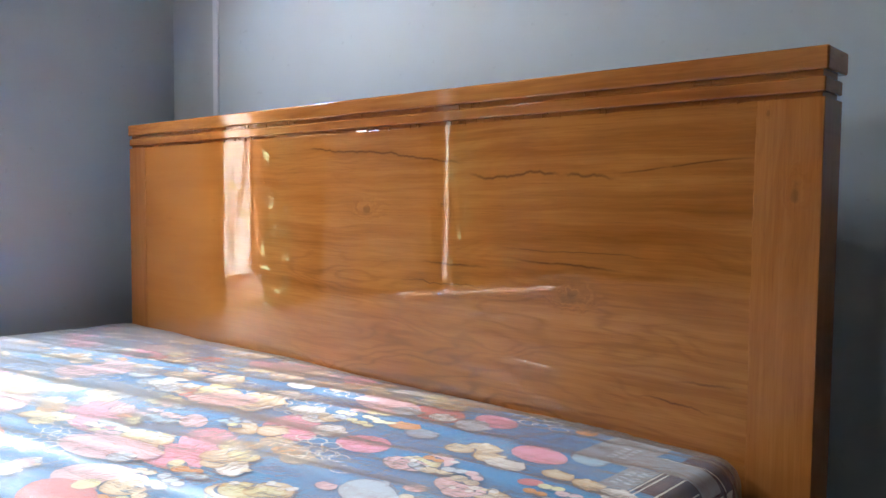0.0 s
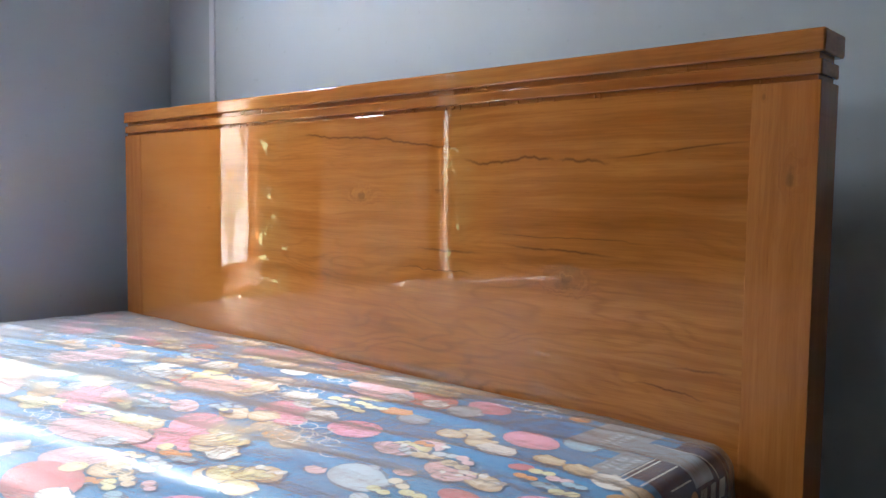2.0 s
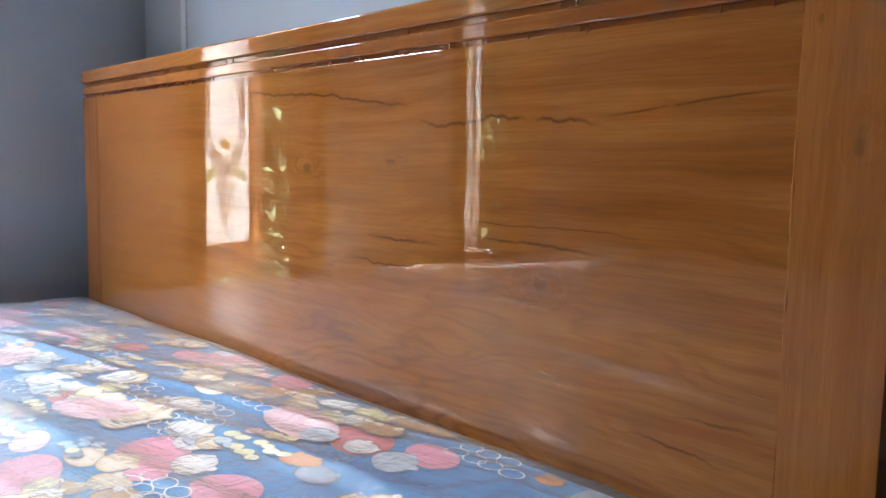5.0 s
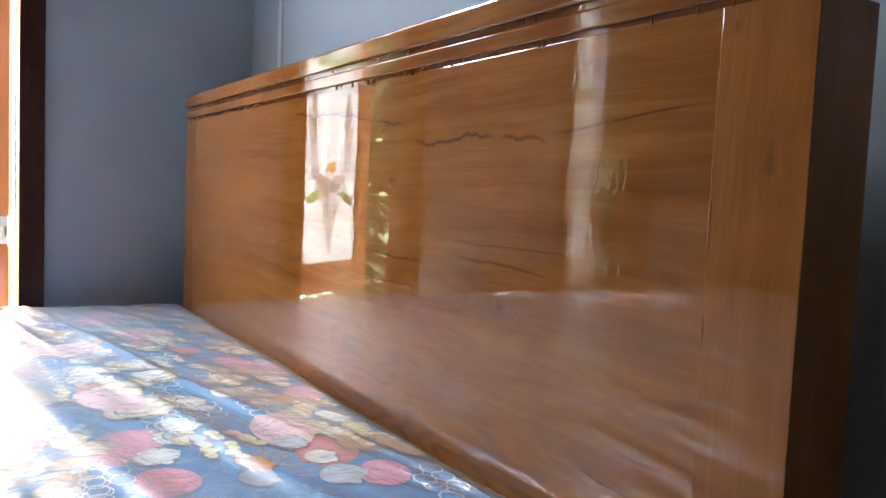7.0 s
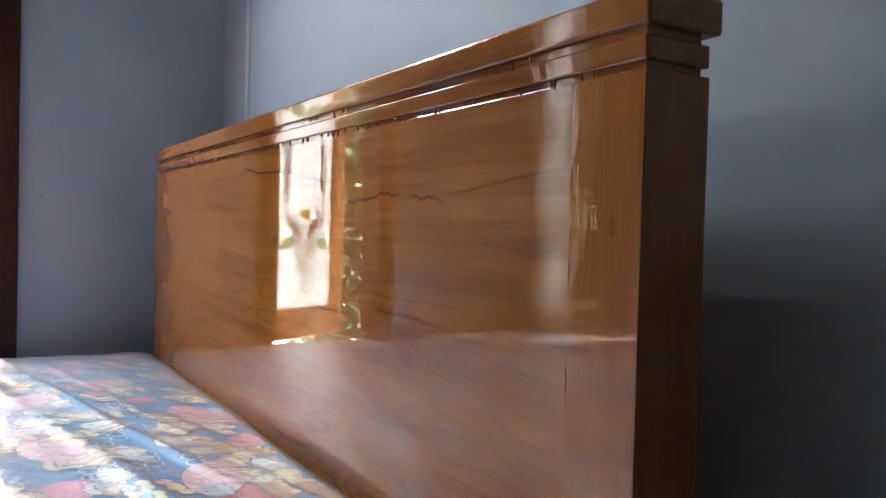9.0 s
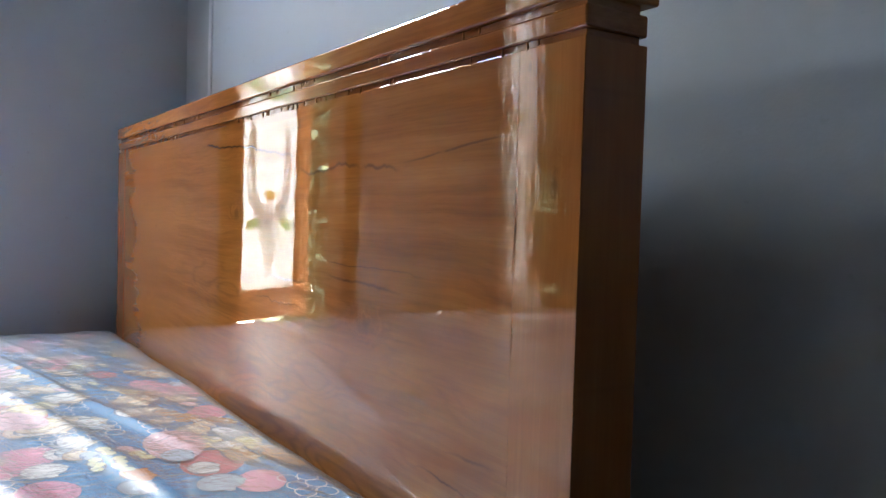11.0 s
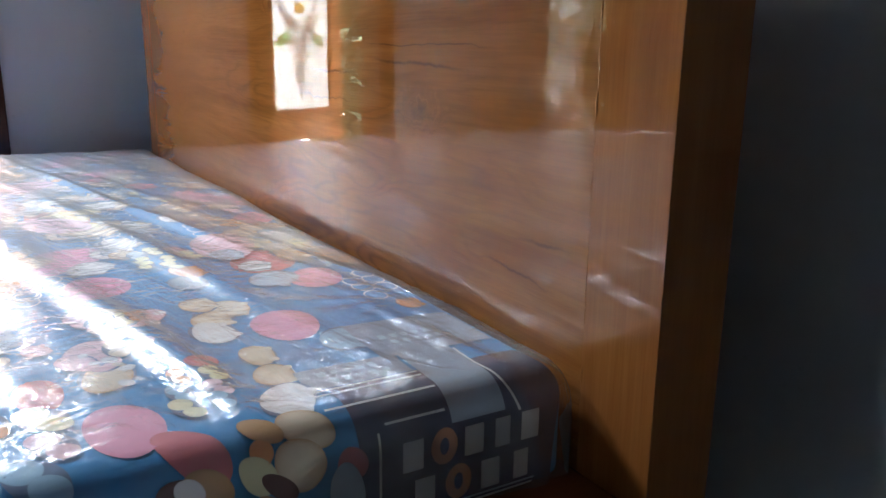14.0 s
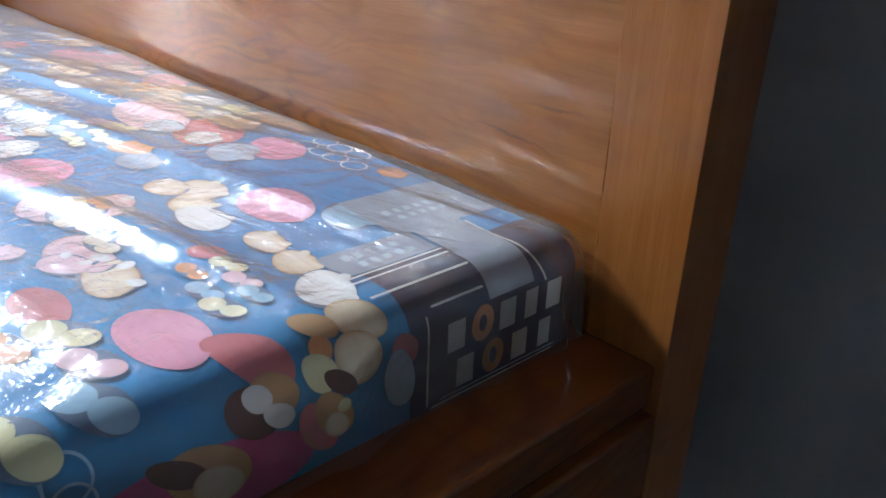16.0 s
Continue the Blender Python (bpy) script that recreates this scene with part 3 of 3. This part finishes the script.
class Print:
    def __init__(self, gap=0.000008):
        self.verts, self.faces, self.tints = [], [], []
        self.layer, self.gap = 0, gap

    def oval(self, u, v, ru, rv, turn=0.0, ink="pink", rim=0.82, n=22, wob=0.0, seed=0, edge=None):
        """A soft oval with a slightly darker rim."""
        self.layer += 1
        off = 0.0006 + self.gap * (self.layer % 400)
        base = len(self.verts)
        col = INKS[ink]
        self.verts.append(surf(u, v, off))
        self.tints.append(col)
        bent = u + ru > X1
        radii = [(k / 16, 1.0 if k < 14 else 0.96) for k in range(1, 16)] if bent else [(0.3, 1.0), (0.6, 0.99), (0.86, 0.96)]
        n = 40 if bent else n
        for q, shade in (*radii, (1.0, rim)):
            for k in range(n):
                a = 2 * math.pi * k / n
                r = q * (1 + wob * math.sin(2 * a + seed) + wob * 0.6 * math.sin(3 * a + 2 * seed))
                pu, pv = ru * r * math.cos(a), rv * r * math.sin(a)
                self.verts.append(surf(u + pu * math.cos(turn) - pv * math.sin(turn), v + pu * math.sin(turn) + pv * math.cos(turn), off))
                warm = 0.75 * q ** 5 if edge else 0.0
                self.tints.append(tuple(c * shade * (1 - warm) + e * warm for c, e in zip(col, INKS[edge or ink])))
        for k in range(n):
            j = (k + 1) % n
            self.faces.append((base, base + 1 + k, base + 1 + j))
            for ring in range(len(radii)):
                a, b = base + 1 + ring * n, base + 1 + (ring + 1) * n
                self.faces.append((a + k, b + k, b + j, a + j))

    def bean(self, u, v, size, turn, ink):
        """Two joined lobes, as of a mitten."""
        du, dv = size * 0.55 * math.cos(turn), size * 0.55 * math.sin(turn)
        self.oval(u, v, size * 1.12, size * 0.68, turn, "shade", 0.9)
        self.oval(u - du, v - dv, size * 0.62, size * 0.55, turn, ink)
        self.oval(u + du, v + dv, size * 0.58, size * 0.46, turn + 0.3, ink)

    def loop(self, u, v, ru, rv, width, ink="white", n=26, turn=0.0):
        self.layer += 1
        off = 0.0006 + self.gap * (self.layer % 400)
        base = len(self.verts)
        for k in range(n):
            a = 2 * math.pi * k / n
            for s in (0, width):
                pu, pv = (ru - s) * math.cos(a), (rv - s) * math.sin(a)
                self.verts.append(surf(u + pu * math.cos(turn) - pv * math.sin(turn), v + pu * math.sin(turn) + pv * math.cos(turn), off))
                self.tints.append(INKS[ink])
        for k in range(n):
            j = (k + 1) % n
            self.faces.append((base + 2 * k, base + 2 * j, base + 2 * j + 1, base + 2 * k + 1))

    def strip(self, u0, v0, u1, v1, width, ink, n=10, bend=0.0):
        """A straight or bowed bar from one place to another."""
        self.layer += 1
        off = 0.0006 + self.gap * (self.layer % 400)
        base = len(self.verts)
        d = math.hypot(u1 - u0, v1 - v0)
        nu, nv = -(v1 - v0) / d, (u1 - u0) / d
        for k in range(n + 1):
            t = k / n
            b = bend * math.sin(math.pi * t)
            for s in (-width / 2, width / 2):
                self.verts.append(surf(u0 + (u1 - u0) * t + nu * (s + b), v0 + (v1 - v0) * t + nv * (s + b), off))
                self.tints.append(INKS[ink])
        for k in range(n):
            a = base + 2 * k
            self.faces.append((a, a + 1, a + 3, a + 2))

    def made(self, name, label):
        me = bpy.data.meshes.new(name)
        me.from_pydata(self.verts, [], self.faces)
        ink = me.color_attributes.new("ink", "FLOAT_COLOR", "POINT")
        ink.data.foreach_set("color", [c for t in self.tints for c in (*t, 1.0)])
        me.materials.append(INK)
        ob = new(name, me)
        ob.parent = mattress
        ob["label"] = label
        return ob


def head_shape(p, u, v, size, turn, ink, muzzle, rng):
    """A rounded lump with two small bumps."""
    p.oval(u, v, size * 1.05, size * 0.78, turn, "shade", 0.9)
    p.oval(u, v, size, size * 0.73, turn, ink, 0.80, wob=0.08, seed=rng.uniform(0, 6), edge="tan" if ink in ("cream", "yellow") else None)
    for side in (-1, 1):
        a = turn + math.pi / 2 - side * 0.75
        p.oval(u + size * 0.78 * math.cos(a), v + size * 0.70 * math.sin(a), size * 0.26, size * 0.20, a, muzzle, 0.85)


def near_corner(u, v):
    return (u > 1.12 and v > -0.48) or (u > 0.46 and v > -0.58)


def heads_cluster(p, u, v, rng):
    warm = rng.choice((("cream", "tan", "cream"), ("white", "cream", "pale"), ("cream", "yellow", "white"), ("rose", "cream", "yellow"), ("tan", "cream", "grey")))
    for k in range(rng.randint(4, 7)):
        a, r = rng.uniform(0, 6.28), rng.uniform(0.0, 0.042)
        head_shape(p, u + 1.4 * r * math.cos(a), v + r * math.sin(a), rng.uniform(0.017, 0.030), rng.uniform(-0.6, 0.6), rng.choice(warm), rng.choice(("white", "cream", "cream")), rng)


def beans_cluster(p, u, v, rng):
    for k in range(rng.randint(5, 8)):
        p.bean(u + 0.030 * (k % 3 - 1) + rng.uniform(-0.008, 0.008), v + 0.026 * (k // 3 - 1) + rng.uniform(-0.006, 0.006), rng.uniform(0.013, 0.019), rng.uniform(-0.5, 0.5),
               rng.choice(("yellow", "cream", "sky", "rose", "orange", "pale", "yellow")))


def pink_ground(p, u, v, rng):
    turn = rng.uniform(-0.35, 0.35)
    p.oval(u, v, rng.uniform(0.055, 0.085), rng.uniform(0.032, 0.045), turn, rng.choice(("pink", "pink", "rose", "red")), 0.92, wob=0.05, seed=u * 40)
    if rng.random() < 0.35:
        head_shape(p, u + rng.choice((-0.05, 0.05)), v + rng.uniform(-0.015, 0.015), rng.uniform(0.020, 0.030), turn, rng.choice(("pale", "cream", "white", "sky")), rng.choice(("white", "pale")), rng)


def outlines(p, u, v, rng):
    for k in range(7):
        p.loop(u + (k % 4 - 1.5) * 0.026 + rng.uniform(-0.003, 0.003), v + (k // 4 - 0.5) * 0.024, 0.015, 0.0125, 0.0018)


rng = random.Random(11)
art = Print()
spots = []
for k in range(2600):
    u, v = rng.uniform(0.05, 1.57), rng.uniform(-1.92, -0.04)
    if near_corner(u, v) or any((u - a) ** 2 + 1.5 * (v - b) ** 2 < 0.074 ** 2 for a, b in spots):
        continue
    spots.append((u, v))
    kind = rng.random()
    maker = pink_ground if kind < 0.34 else heads_cluster if kind < 0.66 else beans_cluster if kind < 0.86 else outlines
    maker(art, u, v, rng)
for k in range(160):
    u, v = rng.uniform(0.05, 1.57), rng.uniform(-1.92, -0.04)
    if not near_corner(u, v):
        art.oval(u, v, rng.uniform(0.014, 0.026), rng.uniform(0.010, 0.018), rng.uniform(-0.5, 0.5), rng.choice(("rose", "pale", "cream", "yellow", "pink")), 0.85)
tagged(art.made("printed_pattern", "bright rounded shapes in pink, cream, yellow and blue"), kind="stuff")
art = Print()
# the shapes that lie near the headboard: ink, across, along, half width, half height, turn
GROUNDS = (("pink", 1.425, -0.180, 0.040, 0.031, -0.3), ("pink", 1.291, -0.096, 0.042, 0.028, -0.5), ("red", 1.204, -0.126, 0.056, 0.036, -0.4), ("pink", 1.561, -0.342, 0.036, 0.026, 0.1),
           ("red", 1.604, -0.309, 0.030, 0.017, 0.6), ("red", 1.485, -0.386, 0.028, 0.017, 0.0), ("pink", 1.091, -0.448, 0.065, 0.036, -0.4), ("pink", 0.864, -0.485, 0.100, 0.050, -0.3))
for ink, u, v, a, b, turn in GROUNDS:
    art.oval(u, v, a, b, turn, ink, 0.93, wob=0.04, seed=u * 9)
GROUNDS = (("pink", 1.115, -0.331, 0.066, 0.040, -0.5), ("pink", 1.240, -0.312, 0.042, 0.032, -0.1), ("rose", 0.544, -0.380, 0.063, 0.036, -0.2), ("pink", 0.945, -0.052, 0.047, 0.030, -0.4),
           ("red", 0.605, -0.145, 0.036, 0.027, 0.0), ("pink", 0.72, -0.09, 0.045, 0.028, 0.0), ("red", 1.475, -0.269, 0.015, 0.011, 0.5), ("rose", 0.99, -0.41, 0.035, 0.02, -0.4))
for ink, u, v, a, b, turn in GROUNDS:
    art.oval(u, v, a, b, turn, ink, 0.93, wob=0.04, seed=u * 9)
art.oval(1.673, -0.348, 0.070, 0.026, 1.45, "magenta", 0.95)
LUMPS = (("orange", 1.413, -0.046, 0.017, 0.0), ("sky", 1.478, -0.146, 0.028, -0.5), ("cream", 1.362, -0.214, 0.026, -0.3), ("cream", 1.388, -0.236, 0.024, 0.1), ("cream", 1.340, -0.236, 0.022, 0.2),
         ("white", 1.419, -0.243, 0.026, 0.2), ("cream", 1.484, -0.226, 0.020, -0.1), ("cream", 1.526, -0.227, 0.021, -0.2), ("white", 1.569, -0.232, 0.026, -0.5), ("pale", 1.281, -0.140, 0.032, -0.7),
         ("white", 1.162, -0.306, 0.030, -0.5), ("cream", 1.074, -0.382, 0.028, -0.4), ("cream", 1.110, -0.362, 0.028, -0.5), ("white", 0.546, -0.296, 0.032, 0.1))
for ink, u, v, size, turn in LUMPS:
    head_shape(art, u, v, size, turn, ink, ink, rng)
LUMPS = (("white", 0.918, -0.162, 0.028, 0.0), ("white", 1.075, -0.062, 0.028, 0.3), ("pale", 1.372, -0.426, 0.042, -0.5), ("rose", 1.324, -0.446, 0.014, 0.2), ("rose", 1.398, -0.380, 0.014, 0.3),
         ("sky", 0.72, -0.33, 0.03, 0.0), ("rose", 0.86, -0.45, 0.026, -0.3), ("white", 1.225, -0.142, 0.024, -0.4), ("grey", 1.262, -0.226, 0.026, 0.0), ("orange", 1.220, -0.216, 0.024, 0.2))
for ink, u, v, size, turn in LUMPS:
    head_shape(art, u, v, size, turn, ink, ink, rng)
# lumps that wrap over the rounded edge of the mattress
for ink, u, v, a, b, turn in (("cream", 1.606, -0.234, 0.026, 0.017, 1.0), ("tan", 1.600, -0.264, 0.020, 0.011, 0.9), ("orange", 1.617, -0.268, 0.011, 0.009, 0.0), ("cream", 1.631, -0.243, 0.024, 0.019, 0.6),
                              ("yellow", 1.631, -0.272, 0.019, 0.012, 0.6), ("brown", 1.642, -0.258, 0.019, 0.008, 0.8), ("red", 1.640, -0.206, 0.016, 0.013, 0.2), ("pale", 1.660, -0.210, 0.028, 0.015, 0.1),
                              ("brown", 1.638, -0.318, 0.026, 0.018, 0.8), ("tan", 1.632, -0.304, 0.022, 0.014, 0.8), ("white", 1.630, -0.316, 0.013, 0.009, 0.8), ("white", 1.646, -0.303, 0.015, 0.009, 0.8)):
    art.oval(u, v, a * 0.85, b * 0.85, turn, ink, 0.78, wob=0.05, seed=u * 30, edge="tan" if ink == "cream" else None)
for ink, u, v, a, b, turn in (("red", 1.668, -0.276, 0.026, 0.014, 0.4), ("tan", 1.663, -0.264, 0.024, 0.014, 0.5), ("cream", 1.672, -0.262, 0.013, 0.010, 0.5), ("tan", 1.664, -0.350, 0.034, 0.022, 0.9),
                              ("brown", 1.655, -0.368, 0.024, 0.010, 0.9), ("cream", 1.674, -0.345, 0.020, 0.015, 0.9), ("yellow", 1.660, -0.256, 0.006, 0.006, 0.0)):
    art.oval(u, v, a * 0.85, b * 0.85, turn, ink, 0.78, wob=0.05, seed=u * 30, edge="tan" if ink == "cream" else None)
BEANS = (("yellow", 1.503, -0.267, 0.014, 0.3), ("orange", 1.498, -0.292, 0.013, 0.1), ("rose", 1.529, -0.271, 0.014, 0.3), ("sky", 1.528, -0.298, 0.014, 0.2), ("sky", 1.550, -0.274, 0.013, 0.2),
         ("yellow", 1.553, -0.299, 0.015, 0.4), ("yellow", 1.526, -0.387, 0.021, 0.6), ("rose", 1.565, -0.385, 0.019, 0.5), ("sky", 1.598, -0.398, 0.022, 0.6), ("yellow", 1.602, -0.440, 0.024, 0.6),
         ("orange", 1.520, -0.420, 0.020, 0.3))
for ink, u, v, size, turn in BEANS:
    art.bean(u, v, size, turn, ink)
for u, v in ((1.151, -0.225), (0.940, -0.415), (1.174, -0.532), (0.70, -0.20), (0.58, -0.50)):
    beans_cluster(art, u, v, rng)
for u, v in ((1.022, -0.544), (0.958, -0.235), (0.790, -0.226), (0.86, -0.30), (0.84, -0.13), (0.51, -0.20), (0.62, -0.06), (1.18, -0.40)):
    heads_cluster(art, u, v, rng)
for u, v in ((1.335, -0.322), (1.432, -0.335), (1.290, -0.505)):
    heads_cluster(art, u, v, rng)
beans_cluster(art, 1.385, -0.300, rng)
beans_cluster(art, 1.450, -0.440, rng)
for u, v in ((1.255, -0.388), (0.641, -0.377), (1.027, -0.140), (1.340, -0.055)):
    outlines(art, u, v, rng)
taken = [(b[1], b[2]) for b in (*GROUNDS, *LUMPS, *BEANS)] + [(1.09, -0.45), (0.86, -0.48), (1.15, -0.22), (0.94, -0.41), (1.17, -0.53), (0.96, -0.23), (0.79, -0.23), (1.26, -0.39), (0.64, -0.38), (1.03, -0.14), (1.34, -0.05),
                                                              (1.29, -0.10), (1.20, -0.13), (1.43, -0.18), (1.37, -0.22), (1.42, -0.24), (1.12, -0.36), (1.16, -0.31), (1.56, -0.34), (1.60, -0.31)]
for k in range(900):
    u, v = rng.uniform(0.48, 1.22), rng.uniform(-0.56, -0.04)
    if any((u - a) ** 2 + (v - b) ** 2 < 0.060 ** 2 for a, b in taken):
        continue
    taken.append((u, v))
    rng.choice((heads_cluster, beans_cluster, pink_ground, outlines, heads_cluster))(art, u, v, rng)
for k in range(9):
    art.loop(1.630 + 0.016 * (k % 3), -0.470 + 0.024 * (k // 3), 0.015, 0.013, 0.0018, "sky")
tagged(art.made("printed_pattern", "bright rounded shapes in pink, cream, yellow and blue"), kind="stuff")

# the maker's panel on the corner: navy field, grey fields, pale stripes and plain blocks
tag = Print(0.000012)
tag.layer = 0
S0 = X1 + R * math.pi / 2


def field(u0, u1, v0, v1, ink, n):
    """A filled rectangle made of bars that lie side by side."""
    wide = (v1 - v0) / n
    for k in range(n):
        v = v0 + (k + 0.5) * wide
        tag.strip(u0, v, u1, v, wide * 1.06, ink, 22)


field(1.566, S0 + 0.064, -0.200, -0.008, "navy", 24)
field(1.452, 1.534, -0.138, -0.030, "grey", 8)
field(1.530, 1.566, -0.214, -0.128, "grey", 8)
field(1.534, S0 - 0.008, -0.124, -0.076, "grey", 5)
for u in (1.569, 1.576, 1.597):
    tag.strip(u, -0.216, u, -0.126, 0.0022, "white", 16)
tag.strip(S0 - 0.019, -0.178, S0 - 0.019, -0.128, 0.0018, "white", 16)
tag.strip(S0 - 0.014, -0.1845, S0 + 0.058, -0.1845, 0.0018, "white", 16)
tag.strip(S0 + 0.0605, -0.180, S0 + 0.0605, -0.048, 0.0018, "white", 16)
tag.strip(1.540, -0.074, 1.632, -0.062, 0.0022, "white", 14, -0.006)
for k in range(5):
    tag.strip(1.488, -0.118 + 0.011 * k, 1.497, -0.118 + 0.011 * k, 0.006, "pale", 3)
    tag.strip(1.502, -0.112 + 0.011 * k, 1.510, -0.112 + 0.011 * k, 0.006, "pale", 3)
    tag.strip(1.538, -0.196 + 0.011 * k, 1.547, -0.196 + 0.011 * k, 0.006, "pale", 3)
    tag.strip(1.552, -0.190 + 0.011 * k, 1.560, -0.190 + 0.011 * k, 0.006, "pale", 3)
for row, (ustart, letters) in enumerate(((S0 - 0.005, 5), (S0 + 0.027, 4))):
    for k in range(letters):
        v = (-0.158 + 0.0265 * k) if row == 0 else (-0.148 + 0.0293 * k)
        u0, u1 = ustart, ustart + 0.026
        if (row, k) in ((0, 1), (1, 1)):
            tag.loop((u0 + u1) / 2, v, 0.0145, 0.0115, 0.0075, "orange")
        else:
            tag.strip(u0 + 0.002, v, u1, v, 0.0170 - 0.003 * (k % 2), "white", 6)
tag.strip(S0 + 0.0565, -0.172, S0 + 0.0565, -0.046, 0.0014, "pale", 16)
tag.made("maker_panel", "navy and grey corner panel with pale stripes and white blocks")

# ---- plastic wrap ----
def wrinkled(u, v):
    """Long pulled folds, with tight creases near the corner by the headboard."""
    h = 0.0035
    s, c = v * 0.97 - u * 0.20, u * 0.97 + v * 0.20
    h += 0.0080 * noise.noise((c * 1.3, s * 8.5, 1.7))
    h += 0.0030 * noise.noise((c * 3.0, s * 24.0, 4.1))
    h += 0.0012 * noise.noise((u * 38, v * 38, 2.2)) * max(0.0, noise.noise((u * 5, v * 5, 9.0)) + 0.25)
    for v0, tall, wide in ((-0.110, 0.003, 0.008), (-0.180, 0.006, 0.010), (-0.260, 0.009, 0.016), (-0.395, 0.010, 0.019), (-0.500, 0.007, 0.014), (-0.60, 0.007, 0.02), (-0.76, 0.007, 0.02)):
        q = v - v0 - 0.20 * (u - 1.0) - 0.016 * noise.noise((u * 3, v0 * 50, 0.5))
        if abs(q) < wide * 3:
            h += tall * math.exp(-(q / wide) ** 2) * (0.65 + 0.7 * noise.noise((u * 4, v0 * 30, 3.3)))
    for pu, pv, reach in ((1.412, -0.045, 0.22), (1.60, -0.29, 0.17), (1.56, -0.36, 0.14)):
        d = math.hypot(u - pu, v - pv)
        if d < reach:
            a = math.atan2(v - pv, u - pu)
            h += 0.0010 * (1 - d / reach) * min(1.0, d / 0.03) * math.sin(a * 13 + 4 * noise.noise((pu, a * 2, d * 14)))
    return surf(u, v, max(0.0044, h + 0.0035))


part("plastic_wrap", sheet(steps(X0 - DROP, X1 + DROP, X0, X1, 0.005, 0.006), steps(-1.25, Y1 + DROP, -1.2, Y1, 0.005, 0.006), wrinkled), FILM, mattress, "loose clear plastic wrap, creased and shiny", True).visible_shadow = False
part("plastic_wrap", sheet(steps(X0 + 0.004, X1 + DROP, X0 + 0.020, X1, 0.01, 0.02), steps(Y0 + 0.010, -1.25, Y0 + 0.030, -1.3, 0.01, 0.02), wrinkled), FILM, mattress, "loose clear plastic wrap, creased and shiny", True).visible_shadow = False
